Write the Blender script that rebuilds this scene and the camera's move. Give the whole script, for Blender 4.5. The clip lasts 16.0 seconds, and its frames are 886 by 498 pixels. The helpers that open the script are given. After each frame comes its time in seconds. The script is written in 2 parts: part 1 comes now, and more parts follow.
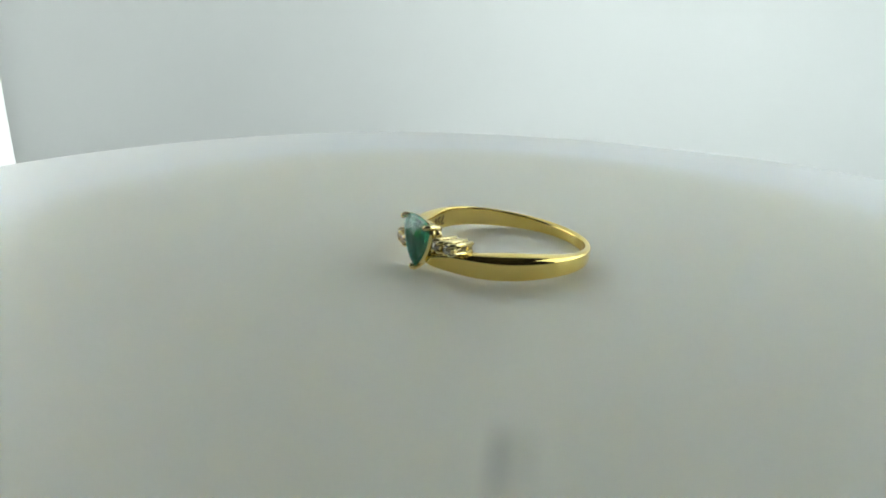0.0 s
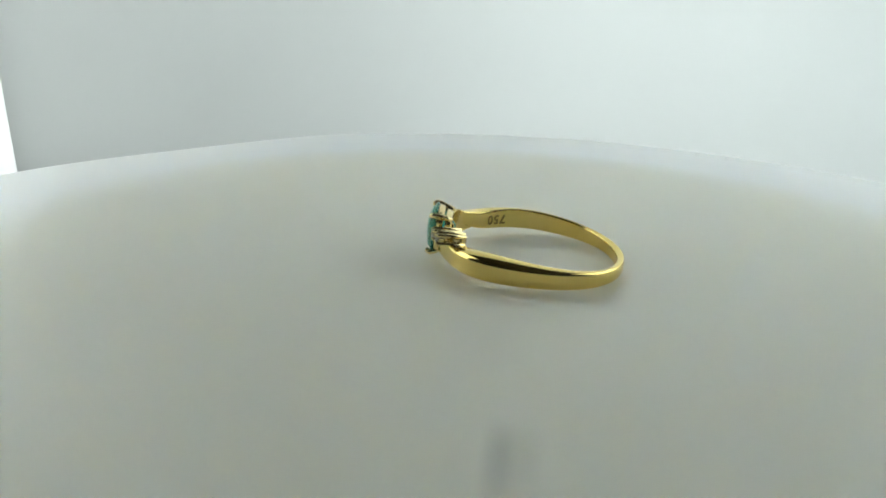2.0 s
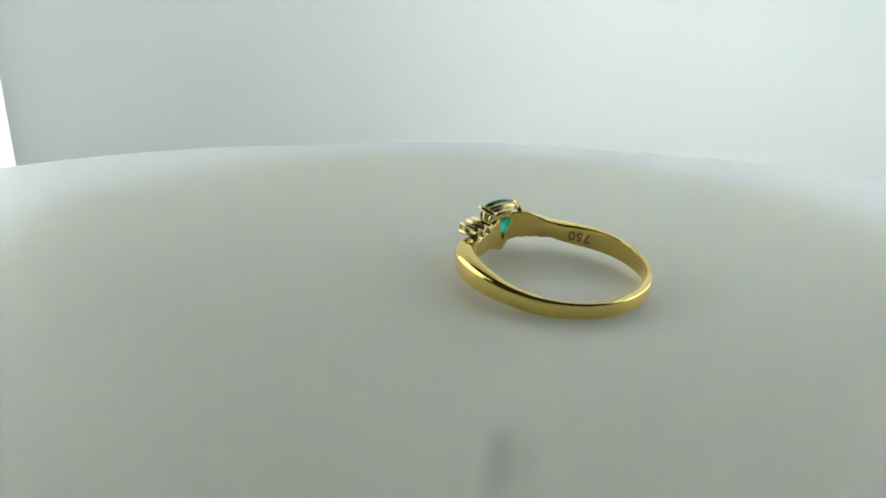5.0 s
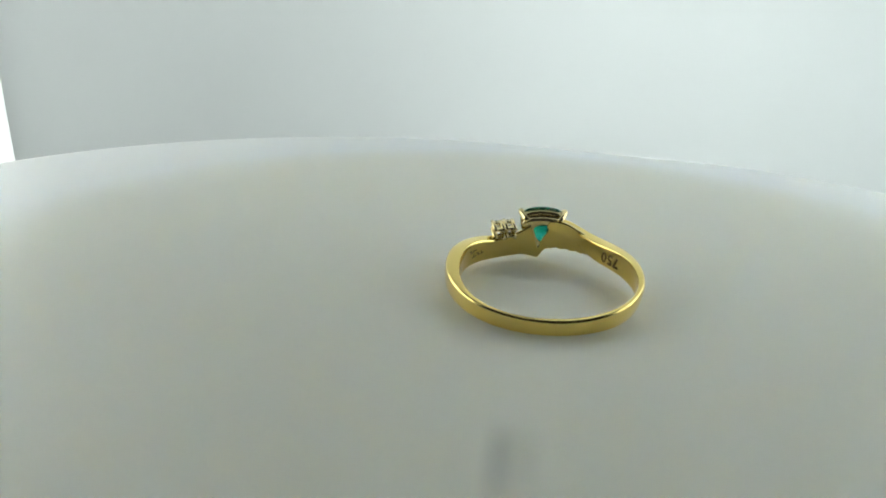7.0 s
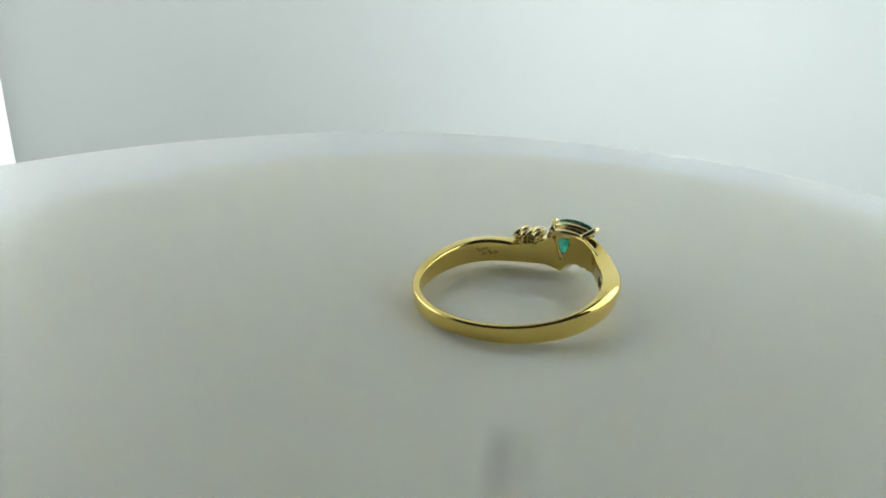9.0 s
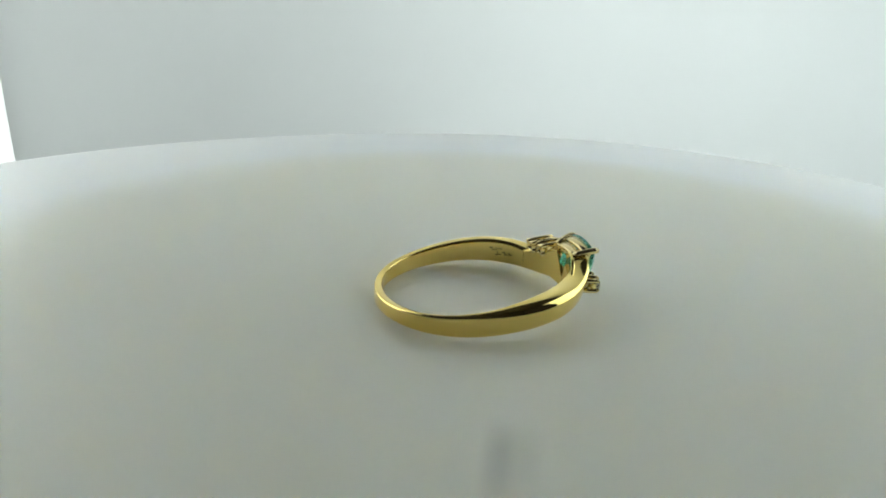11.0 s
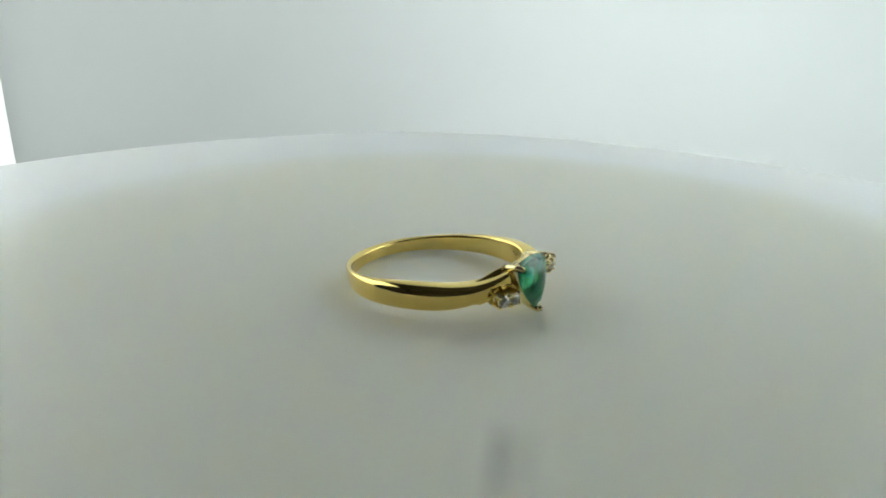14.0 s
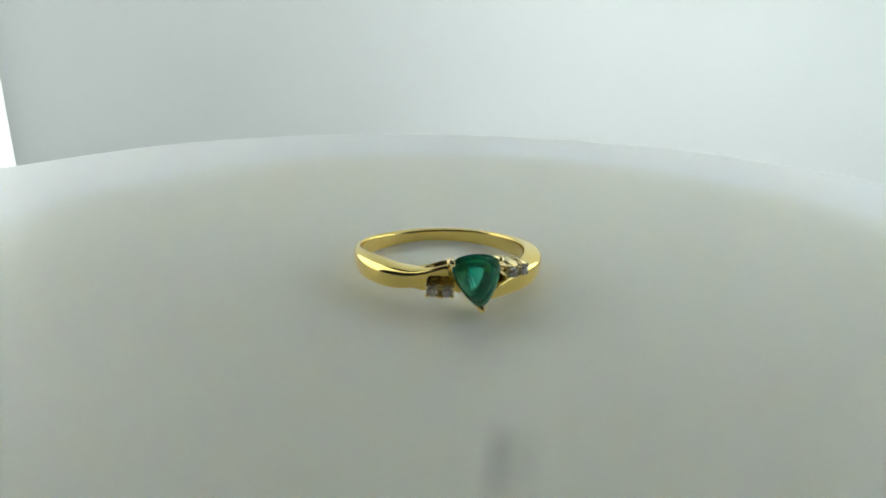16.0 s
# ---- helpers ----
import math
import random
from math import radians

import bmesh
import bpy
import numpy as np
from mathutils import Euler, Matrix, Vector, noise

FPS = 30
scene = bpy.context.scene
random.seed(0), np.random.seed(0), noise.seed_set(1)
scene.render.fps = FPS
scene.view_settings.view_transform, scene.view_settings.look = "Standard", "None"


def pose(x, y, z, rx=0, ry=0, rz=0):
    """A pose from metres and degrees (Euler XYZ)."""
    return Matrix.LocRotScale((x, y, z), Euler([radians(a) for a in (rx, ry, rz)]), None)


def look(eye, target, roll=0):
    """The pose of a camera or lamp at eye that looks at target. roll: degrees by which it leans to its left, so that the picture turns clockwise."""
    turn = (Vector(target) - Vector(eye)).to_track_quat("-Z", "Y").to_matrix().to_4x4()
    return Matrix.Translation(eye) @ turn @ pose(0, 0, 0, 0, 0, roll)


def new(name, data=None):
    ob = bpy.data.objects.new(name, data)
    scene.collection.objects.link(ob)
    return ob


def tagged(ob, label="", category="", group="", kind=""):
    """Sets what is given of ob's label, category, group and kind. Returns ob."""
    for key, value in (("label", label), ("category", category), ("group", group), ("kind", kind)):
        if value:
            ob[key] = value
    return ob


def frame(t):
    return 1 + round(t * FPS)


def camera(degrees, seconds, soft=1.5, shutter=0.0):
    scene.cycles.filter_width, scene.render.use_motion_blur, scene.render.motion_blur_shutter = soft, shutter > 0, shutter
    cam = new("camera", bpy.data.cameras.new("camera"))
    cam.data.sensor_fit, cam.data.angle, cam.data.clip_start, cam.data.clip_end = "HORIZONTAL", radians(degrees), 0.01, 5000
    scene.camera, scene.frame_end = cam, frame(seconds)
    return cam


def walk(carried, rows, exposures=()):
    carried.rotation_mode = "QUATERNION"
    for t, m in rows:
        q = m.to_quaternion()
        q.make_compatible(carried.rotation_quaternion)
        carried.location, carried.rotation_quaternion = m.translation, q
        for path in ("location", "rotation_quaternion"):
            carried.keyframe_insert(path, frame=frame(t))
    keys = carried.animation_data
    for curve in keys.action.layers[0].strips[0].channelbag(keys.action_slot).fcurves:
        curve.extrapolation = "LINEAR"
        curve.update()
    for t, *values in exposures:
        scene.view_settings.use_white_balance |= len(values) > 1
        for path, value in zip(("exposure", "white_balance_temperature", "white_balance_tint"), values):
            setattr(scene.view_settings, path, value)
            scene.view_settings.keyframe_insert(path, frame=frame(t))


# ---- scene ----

MM = 0.001
SECONDS = 16.0

# camera: on a stand, close to the ring, looking a little down
YAW, PITCH, ROLL = radians(4.785), radians(20.09), 1.92
EYE = Vector((0.0, -71.4, 28.88)) * MM
AIM = EYE + Vector((-math.sin(YAW) * math.cos(PITCH), math.cos(YAW) * math.cos(PITCH), -math.sin(PITCH)))
cam = camera(64.85, SECONDS, soft=1.8)
walk(cam, [(0.0, look(EYE, AIM, ROLL)), (SECONDS, look(EYE, AIM, ROLL))], [(0.0, 0.0), (SECONDS, 0.0)])

# light: a soft daylight panel at each side of the box, the dim room in front of it
world = bpy.data.worlds.new("room_world")
scene.world = world
world.use_nodes = True
world.node_tree.nodes["Background"].inputs[0].default_value = (0.05, 0.05, 0.055, 1)
world.node_tree.nodes["Background"].inputs[1].default_value = 0.3


def area(name, place, target, sx, sy, watts, colour):
    data = bpy.data.lights.new(name, "AREA")
    data.shape, data.size, data.size_y = "RECTANGLE", sx * MM, sy * MM
    data.energy, data.color = watts, colour
    ob = new(name, data)
    ob.matrix_basis = look(Vector(place) * MM, Vector(target) * MM)
    return ob


# lamps stand outside the fabric walls and shine through them
area("lamp_behind", (35, 290, 55), (35, 160, 52), 115, 140, 0.50, (0.95, 1.0, 0.99))
area("lamp_right", (330, 95, 110), (175, 92, 90), 150, 160, 3.65, (0.94, 1.0, 1.01))
area("lamp_left", (-330, 72, 110), (-175, 68, 90), 130, 160, 3.3, (0.97, 0.99, 0.98))


# ---- materials ----
def material(name, colour, rough, metal=0.0, vary=0.06, scale=200.0, bump=0.0, bump_scale=2000.0, **more):
    """A surface with broad stains and a fine grain, in real size."""
    m = bpy.data.materials.new(name)
    m.use_nodes = True
    nodes, links = m.node_tree.nodes, m.node_tree.links
    bsdf = nodes["Principled BSDF"]
    coord = nodes.new("ShaderNodeTexCoord")
    big, fine = nodes.new("ShaderNodeTexNoise"), nodes.new("ShaderNodeTexNoise")
    big.inputs["Scale"].default_value, big.inputs["Detail"].default_value = scale, 4
    fine.inputs["Scale"].default_value, fine.inputs["Detail"].default_value = bump_scale, 3
    links.new(coord.outputs["Object"], big.inputs["Vector"])
    links.new(coord.outputs["Object"], fine.inputs["Vector"])
    mix = nodes.new("ShaderNodeMix")
    mix.data_type = "RGBA"
    mix.inputs[6].default_value = (*[c * (1 - vary) for c in colour], 1)
    mix.inputs[7].default_value = (*[min(1, c * (1 + vary)) for c in colour], 1)
    links.new(big.outputs["Fac"], mix.inputs[0])
    links.new(mix.outputs[2], bsdf.inputs["Base Color"])
    span = nodes.new("ShaderNodeMapRange")
    span.inputs["To Min"].default_value, span.inputs["To Max"].default_value = rough * 0.8, rough * 1.2
    links.new(fine.outputs["Fac"], span.inputs["Value"])
    links.new(span.outputs["Result"], bsdf.inputs["Roughness"])
    bsdf.inputs["Metallic"].default_value = metal
    if bump:
        b = nodes.new("ShaderNodeBump")
        b.inputs["Strength"].default_value, b.inputs["Distance"].default_value = bump, 0.02 * MM
        links.new(fine.outputs["Fac"], b.inputs["Height"])
        links.new(b.outputs["Normal"], bsdf.inputs["Normal"])
    for key, value in more.items():
        bsdf.inputs[key.replace("_", " ")].default_value = value
    return m


GOLD = material("polished_gold", (0.86, 0.665, 0.215), 0.05, 1.0, 0.04, 300, 0.05, 1500)
GOLD_PALE = material("pale_cast_gold", (0.88, 0.74, 0.38), 0.16, 1.0, 0.05, 600, 0.15, 3000)
GOLD_DARK = material("engraved_gold", (0.36, 0.25, 0.085), 0.45, 1.0, 0.1, 900, 0.3, 6000)
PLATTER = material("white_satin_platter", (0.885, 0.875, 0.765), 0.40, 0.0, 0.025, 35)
# milky plastic: light spreads a few millimetres inside it
bsdf = PLATTER.node_tree.nodes["Principled BSDF"]
bsdf.inputs["Subsurface Weight"].default_value = 1.0
bsdf.inputs["Subsurface Radius"].default_value = (1.0, 0.95, 0.85)
bsdf.inputs["Subsurface Scale"].default_value = 5 * MM
WALL = material("white_fabric_wall", (0.80, 0.82, 0.815), 0.8, 0.0, 0.02, 12, 0.2, 1500)
TABLE = material("white_board", (0.75, 0.76, 0.75), 0.5, 0.0, 0.03, 20, 0.1, 700)
ROOM = material("dim_room", (0.022, 0.02, 0.018), 0.8, 0.0, 0.1, 8, 0.1, 300)
BLACK = material("black_metal", (0.03, 0.03, 0.03), 0.7, 0.0, 0.1, 200, 0.4, 3000)


def fabric(m, share):
    """Lets lamplight through a cloth wall."""
    nodes, links = m.node_tree.nodes, m.node_tree.links
    bsdf, out = nodes["Principled BSDF"], nodes["Material Output"]
    through_cloth, mixed = nodes.new("ShaderNodeBsdfTranslucent"), nodes.new("ShaderNodeMixShader")
    colour = [n for n in nodes if n.bl_idname == "ShaderNodeMix"][0]
    links.new(colour.outputs[2], through_cloth.inputs["Color"])
    mixed.inputs[0].default_value = share
    links.new(bsdf.outputs[0], mixed.inputs[1])
    links.new(through_cloth.outputs[0], mixed.inputs[2])
    links.new(mixed.outputs[0], out.inputs["Surface"])


fabric(WALL, 0.5)


def rim_light_tint(m, start, end, colour):
    """Paints the rim's light into a disc: a whiter outer zone round its middle."""
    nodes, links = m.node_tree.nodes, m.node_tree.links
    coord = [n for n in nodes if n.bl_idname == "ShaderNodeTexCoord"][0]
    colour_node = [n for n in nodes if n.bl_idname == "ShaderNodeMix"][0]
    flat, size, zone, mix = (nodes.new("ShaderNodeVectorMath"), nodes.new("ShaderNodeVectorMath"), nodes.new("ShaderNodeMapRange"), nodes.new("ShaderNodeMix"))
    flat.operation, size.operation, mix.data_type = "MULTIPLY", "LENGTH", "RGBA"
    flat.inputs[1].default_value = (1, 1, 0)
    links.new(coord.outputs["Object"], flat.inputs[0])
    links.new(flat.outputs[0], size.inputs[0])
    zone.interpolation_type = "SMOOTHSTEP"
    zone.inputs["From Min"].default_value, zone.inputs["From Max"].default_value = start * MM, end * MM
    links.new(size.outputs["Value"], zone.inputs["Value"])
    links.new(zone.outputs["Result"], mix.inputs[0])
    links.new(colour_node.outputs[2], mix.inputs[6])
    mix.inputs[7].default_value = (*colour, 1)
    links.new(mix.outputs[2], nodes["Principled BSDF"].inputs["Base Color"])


# light caught by the platter's outer part, put into its colour
rim_light_tint(PLATTER, 51, 74, (0.905, 0.93, 0.915))


def gem(name, colour, ior, transmission, rough, cloud, cloud_mix):
    """A cut stone: clear glass with cloudy growth inside it."""
    m = material(name, colour, rough, 0.0, 0.05, 500)
    nodes, links = m.node_tree.nodes, m.node_tree.links
    bsdf = nodes["Principled BSDF"]
    bsdf.inputs["IOR"].default_value = ior
    bsdf.inputs["Transmission Weight"].default_value = transmission
    mix = [n for n in nodes if n.bl_idname == "ShaderNodeMix"][0]
    mix.inputs[6].default_value = (*colour, 1)
    mix.inputs[7].default_value = (*cloud, 1)
    ramp = nodes.new("ShaderNodeMapRange")
    ramp.inputs["From Min"].default_value, ramp.inputs["From Max"].default_value = 0.47, 0.64
    ramp.inputs["To Max"].default_value = cloud_mix
    noise_node = [n for n in nodes if n.bl_idname == "ShaderNodeTexNoise"][0]
    links.new(noise_node.outputs["Fac"], ramp.inputs["Value"])
    links.new(ramp.outputs["Result"], mix.inputs[0])
    return m


EMERALD = gem("emerald", (0.022, 0.58, 0.47), 1.58, 0.86, 0.06, (0.20, 0.80, 0.66), 0.75)
DIAMOND = gem("diamond", (1.0, 0.94, 0.87), 2.4, 0.75, 0.0, (1.0, 0.86, 0.78), 0.4)


# ---- mesh helpers (millimetres in, metres out) ----
def finish(bm, name, mat, smooth):
    bmesh.ops.recalc_face_normals(bm, faces=bm.faces)
    bmesh.ops.scale(bm, vec=(MM, MM, MM), verts=bm.verts)
    for f in bm.faces:
        f.smooth = smooth
    me = bpy.data.meshes.new(name)
    bm.to_mesh(me)
    bm.free()
    me.materials.append(mat)
    return me


def part(name, bm, mat, parent=None, label="", smooth=True):
    ob = new(name, finish(bm, name, mat, smooth))
    ob.parent = parent
    return tagged(ob, label)


def box(lo, hi, bevel=0.0):
    bm = bmesh.new()
    bmesh.ops.create_cube(bm, size=1)
    for v in bm.verts:
        v.co = Vector([l + (c + 0.5) * (h - l) for c, l, h in zip(v.co, lo, hi)])
    if bevel:
        bmesh.ops.bevel(bm, geom=bm.edges[:], offset=bevel, segments=2, affect="EDGES")
    return bm


def loft(bm, rings, closed_ends=True, loop=False):
    """Skin over rings of points with equal counts."""
    rows = [[bm.verts.new(q) for q in ring] for ring in rings]
    n = len(rows[0])
    pairs = list(zip(rows, rows[1:])) + ([(rows[-1], rows[0])] if loop else [])
    for a, b in pairs:
        for i in range(n):
            j = (i + 1) % n
            bm.faces.new((a[i], a[j], b[j], b[i]))
    if closed_ends and not loop:
        bm.faces.new(rows[0][::-1])
        bm.faces.new(rows[-1])
    return rows


def tube(bm, points, radii, n=10):
    """A round wire through points."""
    points = [Vector(q) for q in points]
    rings = []
    for i, q in enumerate(points):
        d = (points[min(i + 1, len(points) - 1)] - points[max(i - 1, 0)]).normalized()
        u = d.orthogonal().normalized()
        if i:
            u = (last - d * last.dot(d)).normalized()
        last = u
        w = d.cross(u)
        rings.append([q + (u * math.cos(a) + w * math.sin(a)) * radii[i] for a in [k * math.tau / n for k in range(n)]])
    loft(bm, rings)


def revolve(profile, n=96):
    bm = bmesh.new()
    rings = [[(r * math.cos(k * math.tau / n), r * math.sin(k * math.tau / n), z) for k in range(n)] for r, z in profile]
    loft(bm, rings)
    return bm


def table(rows, x):
    """Smooth curve through rows of (x, values...)."""
    if x <= rows[0][0]:
        return list(rows[0][1:])
    for i, (a, b) in enumerate(zip(rows, rows[1:])):
        if x <= b[0]:
            before, after = rows[max(i - 1, 0)], rows[min(i + 2, len(rows) - 1)]
            span = b[0] - a[0]
            u = (x - a[0]) / span
            out = []
            for o, p, q, r in zip(before[1:], a[1:], b[1:], after[1:]):
                m0 = (q - o) / (b[0] - before[0]) * span
                m1 = (r - p) / (after[0] - a[0]) * span
                out.append((2 * u ** 3 - 3 * u * u + 1) * p + (u ** 3 - 2 * u * u + u) * m0 + (3 * u * u - 2 * u ** 3) * q + (u ** 3 - u * u) * m1)
            return out
    return list(rows[-1][1:])


# ---- setting: a white box open to a dim room ----
def setting():
    rooms = [
        ("wall_back", (-175, 160, -45), (175, 166, 225), WALL),
        ("wall_left", (-181, -30, -45), (-175, 166, 225), WALL),
        ("wall_right", (175, -30, -45), (181, 166, 225), WALL),
        ("ceiling", (-600, -600, 700), (600, 600, 710), ROOM),
        ("floor", (-600, -600, -51), (600, 600, -45), TABLE),
        ("wall_front", (-600, -600, -45), (600, -590, 700), ROOM),
    ]
    for name, lo, hi, mat in rooms:
        # cloth, a thin sheet
        tagged(part(name, box(lo, hi), mat, smooth=False), "", "", "", "structure")


# height of the platter's edge round the turn, in seconds of turning
EDGE = [(0, 0.0), (1, -1.5), (2, -1.75), (3, -2.6), (4, -1.5), (5.2, -0.3), (6.5, 0.6), (7.5, 0.5), (8.5, 0.25), (9.2, 0.1),
        (11.5, 0.6), (12, 0.25), (13, 0.0), (15, 0.0), (16, -0.5), (18, 0.0), (20.32, 0.0)]
TURN0, RATE = 287.167, -17.7143
SINK = -0.42  # the worn bearing lets the platter down a little as it turns


def turntable():
    thing = tagged(new("turntable"), "white satin round turntable platter with a drooping edge", "turntable")
    bm = bmesh.new()
    n = 360
    edge = 118.0
    radii = [2, 10, 20, 35, 50] + [58 + (edge - 58) * k / 24 for k in range(25)]
    rings = []
    def height(r, k):
        azimuth = 360.0 * k / n
        t = ((148.6 - azimuth - TURN0) / RATE) % 20.3224
        s = max(0.0, (r - 58) / (edge - 58))
        bend = s * s / 0.16 * 0.5 if s < 0.16 else s - 0.08
        wobble = SINK * (t / 8 - 1 if t < 16 else 1 - (t - 16) / 2.16)
        return -7.6 * bend + (table(EDGE, t)[0] - wobble) * s * s
    for r in radii:
        rings.append([(r * math.cos(k * math.tau / n), r * math.sin(k * math.tau / n), height(r, k)) for k in range(n)])
    for dr, dz in ((0.08, -0.12), (0.12, -0.5), (0.0, -1.1), (-1.0, -1.4), (-50, -1.0)):
        rings.append([((edge + dr) * math.cos(k * math.tau / n), (edge + dr) * math.sin(k * math.tau / n),
                       (height(edge, k) if dr > -2 else -5.5) + dz) for k in range(n)])
    loft(bm, rings)
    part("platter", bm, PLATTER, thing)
    part("pedestal", revolve([(50, -45), (50, -43), (47, -41), (30, -38), (26, -30), (26, -12), (32, -9), (60, -6.3)], 64), TABLE, thing, "white pedestal")
    return thing


# ---- the ring ----
# the band's section, as smooth curves over the angle round it (0 at the stone, to the viewer's right positive):
# how far inward of the outer oval and how high its lower edge, its upper shoulder and its inner rim lie
FOOT_IN = [0.307, -0.018, 0.206, -0.245, -0.068, 0.079, -0.057, 0.085, -0.103, 0.028, 0.047, 0.008, 0.02, -0.005]
SHOULDER_IN = [0.181, -0.103, 0.226, -0.172, 0.146, 0.048, -0.025, 0.1, -0.048, 0.045, 0.061, -0.057, 0.091, -0.031]
INNER_IN = [1.563, -0.103, 0.563, -0.074, -0.377, -0.109, -0.117, -0.01, 0.147, 0.136, 0.047, -0.067, 0.074, 0.02]
FOOT_Z = [0.156, 0.873, 0.447, 0.48, 0.315, 0.055, 0.1, -0.038, 0.005, -0.052, -0.067, -0.066, 0.005, -0.012]
SHOULDER_Z = [2.108, 0.86, 0.107, 0.54, -0.352, 0.233, 0.099, 0.048, 0.039, -0.024, -0.043, -0.06, -0.005, -0.04]
INNER_Z = [2.057, 0.811, 0.121, 0.476, -0.319, 0.143, 0.169, -0.003, 0.023, -0.015, -0.081, 0.014, -0.031, 0.01]
# how round the shoulder is: angle, share of the outer face, share of the top
ROUND = [(4, 0.25, 0.5), (60, 0.32, 0.65), (110, 0.22, 0.6), (150, 0.19, 0.6), (210, 0.21, 0.6), (245, 0.34, 0.65), (275, 0.47, 0.85), (297, 0.46, 0.8), (315, 0.42, 0.55), (346, 0.2, 0.3)]
RX, RY = 10.3, 10.88


def band_point(angle, inward, z):
    """A point at an angle of the band, inward of its outer oval."""
    a = radians(angle)
    return Vector(((RX - inward) * math.sin(a), -(RY - inward) * math.cos(a), z))


def section(angle):
    """Foot, shoulder and inner rim of the band at an angle: each inward, height."""
    u = (min(max(angle, 6.0), 344.0) - 175) / 171
    v = [float(np.polynomial.chebyshev.chebval(u, c)) for c in (FOOT_IN, SHOULDER_IN, INNER_IN, FOOT_Z, SHOULDER_Z, INNER_Z)]
    # the top of the band's back leans inward
    v[5] -= 0.15 * max(0.0, math.cos(radians(angle - 185)))
    return (v[0], v[3]), (v[1], v[4]), (v[2], v[5])


def fillet(before, corner, after, back, on, n):
    """Points of a curve that rounds a corner, from a share of the way back to a share of the way on."""
    a = [c + (p - c) * back for c, p in zip(corner, before)]
    b = [c + (p - c) * on for c, p in zip(corner, after)]
    out = []
    for k in range(n + 1):
        u = k / n
        out.append([p * (1 - u) ** 2 + c * 2 * u * (1 - u) + q * u * u for p, c, q in zip(a, corner, b)])
    return out


def band():
    bm = bmesh.new()
    rings = []
    steps = 220
    for k in range(steps + 1):
        angle = 6 + 338 * k / steps
        foot, shoulder, rim = section(angle)
        base = (rim[0], foot[1] + 0.06)
        face, top = table(ROUND, angle)
        belly = ((foot[0] + shoulder[0]) / 2 - 0.07, (foot[1] + shoulder[1]) / 2)
        outline = fillet(base, foot, belly, 0.3, 0.35, 5) + [belly]
        outline += fillet(belly, shoulder, rim, min(0.95, 2 * face), top, 9)
        outline += fillet(shoulder, rim, base, (0.1 + 0.4 * min(1.0, max(0.0, (320 - angle) / 25))) * min(1.0, 0.95 - top), 0.2, 6) + fillet(rim, base, foot, 0.12, 0.2, 4)
        rings.append([band_point(angle, d, z) for d, z in outline])
    loft(bm, rings)
    return bm


BRIDGE = [(-48, 0.6, 2.2, 1.72), (-40, 0.4, 2.45, 1.80), (-30, 0.35, 2.95, 1.84), (-20, 0.35, 3.5, 1.86), (-8, 0.25, 3.6, 1.9), (-4, -0.1, 3.55, 1.92), (0, -0.95, 3.5, 1.95),
          (4, -0.85, 3.2, 2.0), (14, -0.45, 2.5, 2.15), (24, -0.35, 2.0, 2.27), (34, -0.3, 1.9, 2.29), (40, 0.0, 1.7, 2.1)]


def bridge():
    """The strip behind the stone, notched to let light into it."""
    bm = bmesh.new()
    rings = []
    for k in range(81):
        angle = -48 + 88 * k / 80
        x = RX * math.sin(radians(angle))
        lo, hi, sink = table(BRIDGE, angle)
        lo += (0.07 * math.sin(angle * 0.8) + 0.05 * math.sin(angle * 2.1)) * (-34 < angle < -8)
        hi = min(hi, 0.2 + max(0.0, abs(x - 0.05) - 0.06) * 2.5)
        rings.append([band_point(angle, w, z) for w, z in ((sink, lo + 0.06), (sink, lo + 0.16), (sink, max(lo + 0.2, hi - 0.16)), (sink, hi - 0.06), (sink - 0.08, hi), (sink - 0.38, hi), (sink - 0.45, lo), (sink - 0.08, lo))])
    loft(bm, rings)
    return bm


# the stone: a rounded triangle, point down, its face looking out
STONE_C = Vector((-0.48, -10.95, 2.22))


def stone_outline(k, n, scale):
    """A point of the triangle's bowed outline in the plane of the face."""
    corners = [(-2.62, 1.85), (2.68, 1.82), (0.75, -3.38)]
    s = 3.0 * k / n
    i = int(s) % 3
    u = s - int(s)
    (ax, az), (bx, bz) = corners[i], corners[(i + 1) % 3]
    x, z = ax + (bx - ax) * u, az + (bz - az) * u
    nx, nz = (bz - az), -(bx - ax)
    length = math.hypot(nx, nz)
    bow = 0.62 * (1 - (2 * u - 1) ** 2)
    blunt = 0.93 + 0.07 * min(1.0, min(u, 1 - u) * 8)
    return (x * blunt - nx / length * bow) * scale, (z * blunt - nz / length * bow) * scale


def stone_ring(scale, depth, n=24, shift=0.0):
    ring = []
    for k in range(n):
        x, z = stone_outline((k + shift) % n, n, scale)
        ring.append(STONE_C + Vector((x, depth - (z * -0.055), z)))
    return ring


def emerald():
    bm = bmesh.new()
    rings = [stone_ring(0.06, 2.4, 18), stone_ring(0.5, 1.5, 18, 0.5), stone_ring(0.985, 0.06, 18), stone_ring(0.985, -0.08, 18),
             stone_ring(0.80, -0.46, 18, 0.5), stone_ring(0.58, -0.68, 18), stone_ring(0.34, -0.82, 18, 0.5)]
    loft(bm, rings)
    return bm


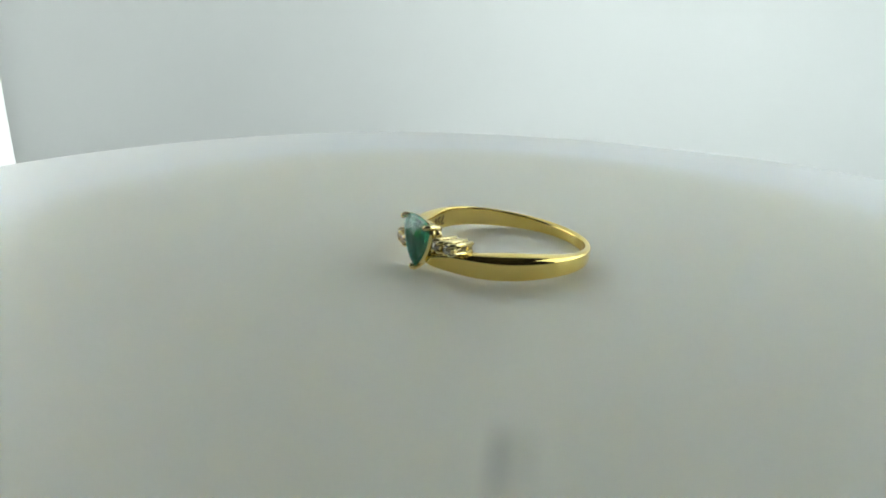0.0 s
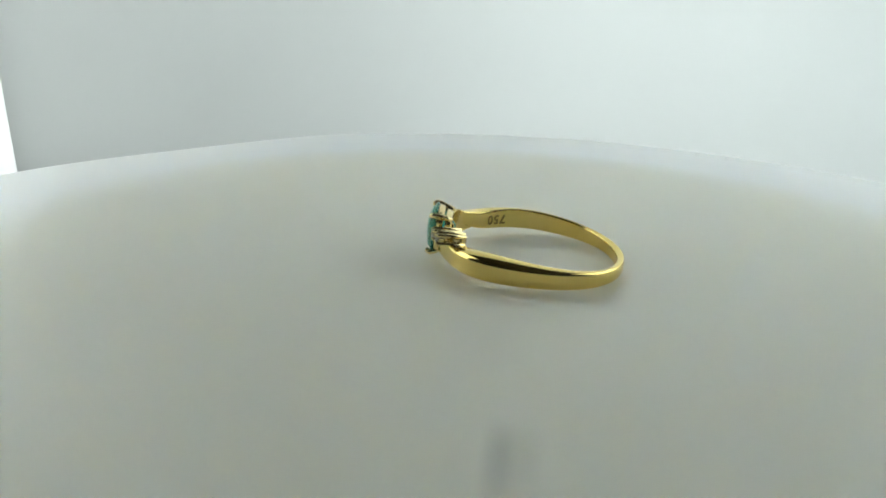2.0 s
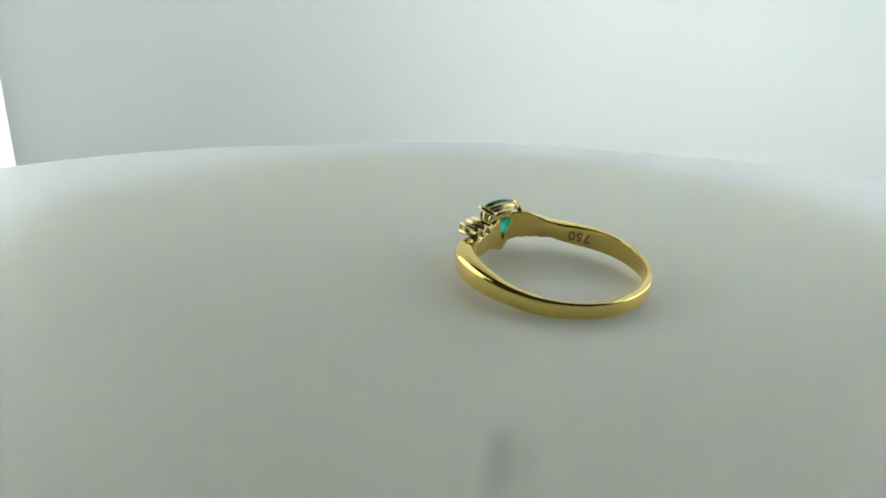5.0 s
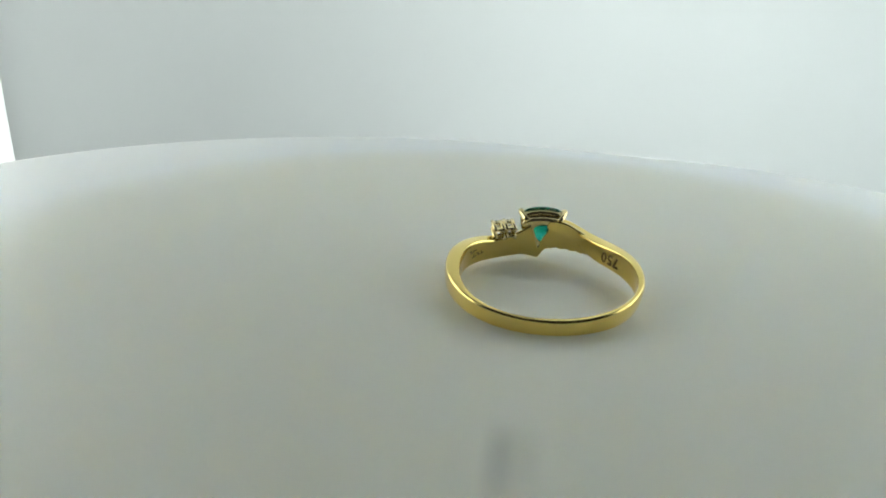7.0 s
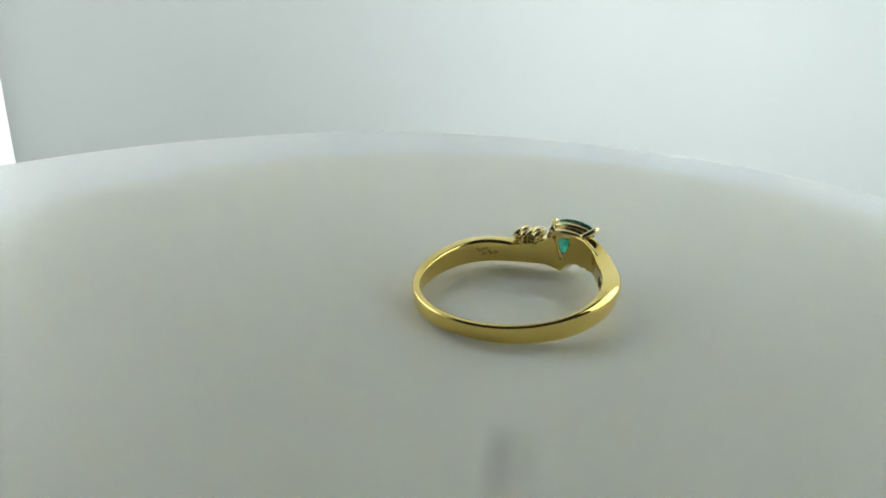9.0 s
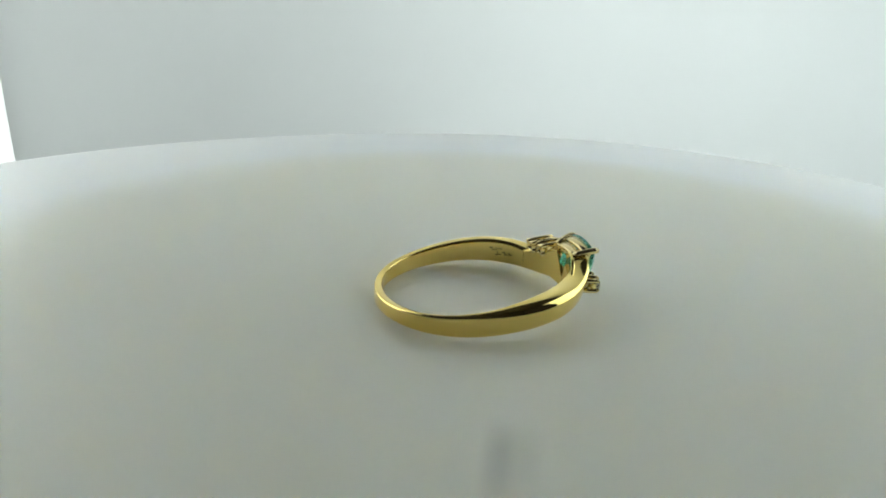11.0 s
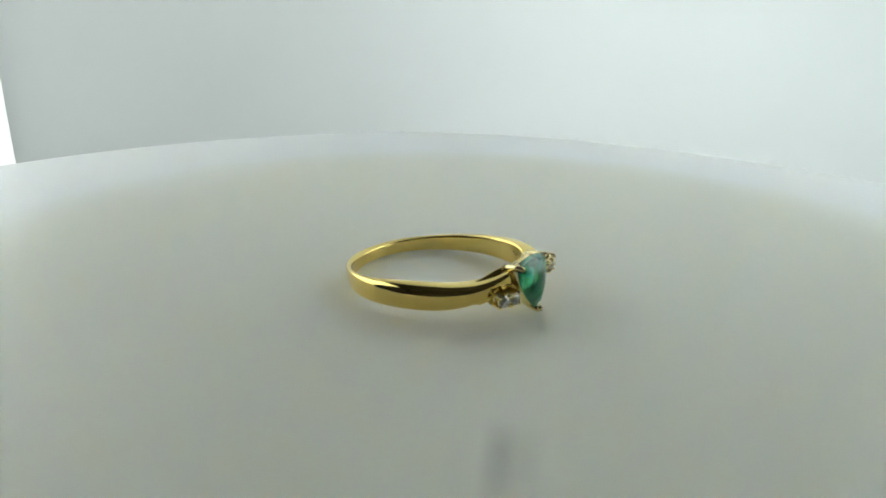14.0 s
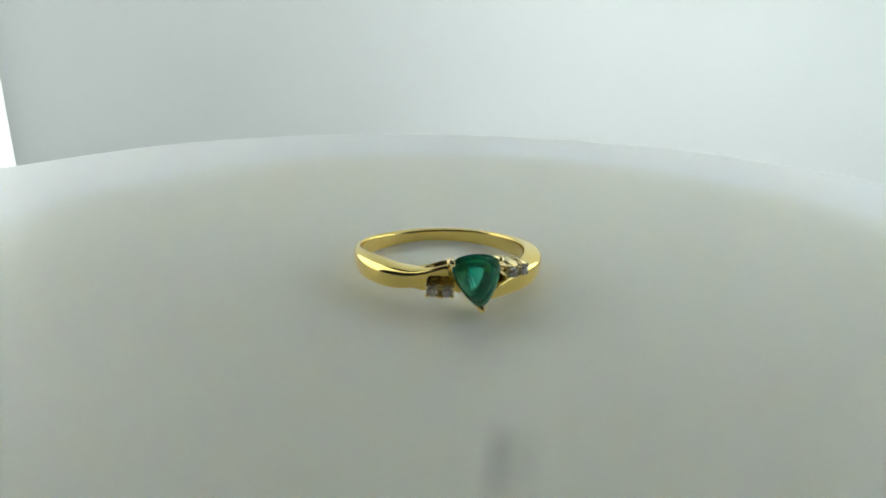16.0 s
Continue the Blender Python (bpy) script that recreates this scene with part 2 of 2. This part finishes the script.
def rail(outer, inner, front, back, widen):
    """A flat three-sided frame under the stone."""
    bm = bmesh.new()
    def loop(scale, depth):
        # the upper side of the frame leans down towards its back
        lean = 0.19 * max(0.0, depth)
        return [Vector((STONE_C.x + (q.x - STONE_C.x) * widen, q.y, q.z - lean * max(0.0, q.z - STONE_C.z))) for q in stone_ring(scale, depth, 36)]
    loft(bm, [loop(outer, front), loop(outer, back - 0.06), loop(outer - 0.03, back), loop(inner + 0.03, back), loop(inner, back - 0.06), loop(inner, front)], False, True)
    return bm


def bead(bm, place, radius):
    bmesh.ops.create_icosphere(bm, subdivisions=2, radius=radius, matrix=Matrix.Translation(place))


def prong(corner):
    bm = bmesh.new()
    k = corner * 8
    def at(scale, depth):
        x, z = stone_outline(k, 24, scale)
        return STONE_C + Vector((x, depth + z * 0.055, z))
    tube(bm, [at(0.74, 1.85), at(0.84, 1.3), at(1.0, 0.35), at(1.05, -0.15), at(1.02, -0.42), at(0.90, -0.5)], [0.34, 0.34, 0.34, 0.31, 0.27, 0.16], 12)
    bead(bm, at(0.99, -0.42), 0.29)
    return bm


def diamond(radius):
    bm = bmesh.new()
    n = 8
    def ring(r, y, half=0.0):
        return [Vector((r * math.cos((k + half) * math.tau / n), y, r * math.sin((k + half) * math.tau / n))) for k in range(n)]
    loft(bm, [ring(0.03, 0.62), ring(radius * 0.55, 0.32, 0.5), ring(radius, 0.03), ring(radius, -0.03), ring(radius * 0.78, -0.2, 0.5), ring(radius * 0.42, -0.34)])
    return bm


def collet(radius, deep):
    """Open four-sided setting: an upper and a lower wall with windows between."""
    bm = bmesh.new()
    def square(half, y):
        pts = []
        for k in range(4):
            a, b = math.tau * (k + 0.5) / 4, math.tau * (k + 1.5) / 4
            for u in (0.08, 0.5, 0.92):
                pts.append(Vector((math.cos(a) * (1 - u) + math.cos(b) * u, 0, math.sin(a) * (1 - u) + math.sin(b) * u)) * half * 1.414 + Vector((0, y, 0)))
        return pts
    for outer, y0, y1 in ((radius * 0.93, 0.05, deep * 0.31), (radius * 0.86, deep * 0.55, deep)):
        loft(bm, [square(outer, y0), square(outer * 0.97, y1), square(outer * 0.72, y1), square(outer * 0.75, y0)], False, True)
    return bm


def claw(radius, quarter, deep):
    bm = bmesh.new()
    a = math.tau * (quarter + 0.5) / 4
    d = Vector((math.cos(a), 0, math.sin(a)))
    tube(bm, [d * radius * 1.08 + Vector((0, deep, 0)), d * radius * 1.14 + Vector((0, 0.7, 0)), d * radius * 1.16, d * radius * 1.0 + Vector((0, -0.16, 0))],
         [0.25, 0.24, 0.2, 0.13], 8)
    bead(bm, d * radius * 0.98 + Vector((0, -0.14, 0)), 0.16)
    return bm


def stamp(text, angle, z, size, turn):
    """Characters struck into the inner face of the band."""
    data = bpy.data.curves.new("stamp", "FONT")
    data.body, data.size, data.align_x, data.align_y, data.extrude = text, size, "CENTER", "CENTER", 0.02
    data.offset = 0.035
    data.space_character = 1.15
    ob = new("stamp", data)
    me = bpy.data.meshes.new_from_object(ob.evaluated_get(bpy.context.evaluated_depsgraph_get()))
    bpy.data.objects.remove(ob)
    for v in me.vertices:
        x, y = v.co.x * turn, v.co.y * turn
        turned = (angle - math.degrees(x / 8.6)) % 360
        v.co = band_point(turned, section(turned)[2][0] + 0.01 + v.co.z, z + y) * MM
    me.materials.append(GOLD_DARK)
    return me


def ring_thing():
    thing = tagged(new("ring"), "polished yellow gold ring with green triangular stone, lying flat", "ring")
    part("band", band(), GOLD, thing)
    part("bridge", bridge(), GOLD, thing)
    part("emerald", emerald(), EMERALD, thing, "deep green trillion-cut stone with pale inclusions", smooth=False)
    basket = part("basket", rail(0.97, 0.72, 0.2, 0.92, 1.0), GOLD_PALE, thing, "pale gold basket under the stone")
    part("rail", rail(0.93, 0.40, 1.14, 1.85, 1.0), GOLD_PALE, basket)
    for corner in range(3):
        part("prong", prong(corner), GOLD_PALE, basket)
    for x, y, z, angle in ((-4.65, -10.5, 1.1, -24), (-3.25, -10.8, 0.98, -15), (3.6, -10.75, 2.4, 6), (4.95, -10.2, 2.4, 8)):
        m = pose(x * MM, y * MM, z * MM, 0, 0, angle)
        deep, size = (1.6, 0.64) if x < 0 else (3.05, 0.6)
        holder = part("setting", collet(size, deep), GOLD_PALE, thing, "small open gold setting")
        holder.matrix_basis = m
        part("diamond", diamond(size * 0.97), DIAMOND, holder, "round brilliant-cut clear stone", smooth=False)
        for q in range(4):
            part("claw", claw(size, q, deep), GOLD_PALE, holder)
    mark = new("hallmark", stamp("750", -64.3, 1.35, 1.58, -1))
    mark.parent = thing
    tagged(mark, "stamped 750 fineness mark")
    bm = bmesh.new()
    for a0, a1, z0, z1 in ((57.2, 57.7, 1.3, 1.5), (58.2, 60.4, 1.36, 1.46), (61, 61.6, 1.22, 1.56), (62, 63.4, 1.24, 1.34), (63.8, 64.3, 1.2, 1.62), (64.3, 66, 1.5, 1.6),
                           (49.4, 51.4, 0.74, 0.86), (51.6, 52.1, 0.66, 1.06), (52.8, 54.6, 0.7, 0.82), (54.8, 55.3, 0.62, 1.1), (55.3, 57, 0.94, 1.04),
                           (57.6, 59.6, 0.68, 0.8), (60, 60.5, 0.62, 1.12), (60.5, 62, 0.62, 0.74)):
        inner = section((a0 + a1) / 2)[2][0]
        lo, hi = ([band_point(a, inner + d, zz) for a, zz in ((a0, z0), (a1, z0), (a1, z1), (a0, z1))] for d in (-0.04, 0.03))
        loft(bm, [lo, hi])
    part("maker_mark", bm, GOLD_DARK, thing, "worn maker's mark", smooth=False)
    return thing


def smudge_film(name, strength, half):
    """See-through grey film, densest along its middle and fading to its edges and tip."""
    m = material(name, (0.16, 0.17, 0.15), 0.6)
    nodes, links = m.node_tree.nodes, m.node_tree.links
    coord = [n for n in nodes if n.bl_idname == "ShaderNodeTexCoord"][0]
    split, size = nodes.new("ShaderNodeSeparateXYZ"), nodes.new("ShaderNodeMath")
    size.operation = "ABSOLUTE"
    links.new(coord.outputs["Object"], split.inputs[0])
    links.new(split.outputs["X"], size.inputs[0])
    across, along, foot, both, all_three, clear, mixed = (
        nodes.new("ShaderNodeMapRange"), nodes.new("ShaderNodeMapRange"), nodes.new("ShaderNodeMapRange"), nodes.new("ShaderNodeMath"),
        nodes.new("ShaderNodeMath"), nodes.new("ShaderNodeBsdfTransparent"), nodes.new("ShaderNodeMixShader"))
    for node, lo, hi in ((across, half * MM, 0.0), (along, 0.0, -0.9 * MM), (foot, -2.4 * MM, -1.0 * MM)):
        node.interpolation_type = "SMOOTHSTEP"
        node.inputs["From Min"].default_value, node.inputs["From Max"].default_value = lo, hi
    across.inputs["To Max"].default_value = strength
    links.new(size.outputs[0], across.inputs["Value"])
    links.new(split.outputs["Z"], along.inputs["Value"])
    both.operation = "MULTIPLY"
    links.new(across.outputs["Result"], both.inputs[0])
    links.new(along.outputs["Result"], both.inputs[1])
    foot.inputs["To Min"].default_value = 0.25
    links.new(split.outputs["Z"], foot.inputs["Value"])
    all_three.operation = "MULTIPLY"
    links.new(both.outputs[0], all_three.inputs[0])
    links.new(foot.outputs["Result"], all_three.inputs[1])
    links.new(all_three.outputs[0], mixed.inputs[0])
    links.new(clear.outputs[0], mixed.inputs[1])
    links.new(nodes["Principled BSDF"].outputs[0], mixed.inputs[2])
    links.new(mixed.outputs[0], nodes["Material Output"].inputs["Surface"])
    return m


def smudge_holder():
    """A made-up stand under the eye; its two films draw a fixed grey smudge."""
    thing = tagged(new("stand"), "made-up slim stand holding two films that draw a grey smudge", "stand")
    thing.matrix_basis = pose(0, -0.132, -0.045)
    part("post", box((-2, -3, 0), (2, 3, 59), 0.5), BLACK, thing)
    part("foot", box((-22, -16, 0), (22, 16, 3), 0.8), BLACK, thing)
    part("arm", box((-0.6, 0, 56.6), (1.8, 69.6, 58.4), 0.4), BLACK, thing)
    # film strips added only to draw the smudge low in the view
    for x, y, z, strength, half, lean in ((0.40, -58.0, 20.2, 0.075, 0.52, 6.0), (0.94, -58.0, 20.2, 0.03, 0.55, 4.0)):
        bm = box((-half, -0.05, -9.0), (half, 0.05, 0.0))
        tip = part("tip", bm, smudge_film("smudge_film", strength, half), thing, "added see-through film with a grey smudge", smooth=False)
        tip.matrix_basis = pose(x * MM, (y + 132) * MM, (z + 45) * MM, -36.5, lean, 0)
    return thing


setting()
smudge_holder()
table_thing = turntable()
ring = ring_thing()


def motions():
    rows, ring_rows = [], []
    for k in range(33):
        t = k * 0.5
        turn = TURN0 + RATE * t
        a = radians(turn)
        down = SINK * (t / 8 - 1)
        rows.append((t, pose(0, 0, down * MM, 0, 0, turn)))
        x, y = -5.752, 1.667
        place = Vector((x * math.cos(a) - y * math.sin(a), x * math.sin(a) + y * math.cos(a), 0.66 + down)) * MM
        ring_rows.append((t, pose(*place, -3.5, 0.5, turn + 19.3)))
    walk(table_thing, rows)
    walk(ring, ring_rows)


motions()
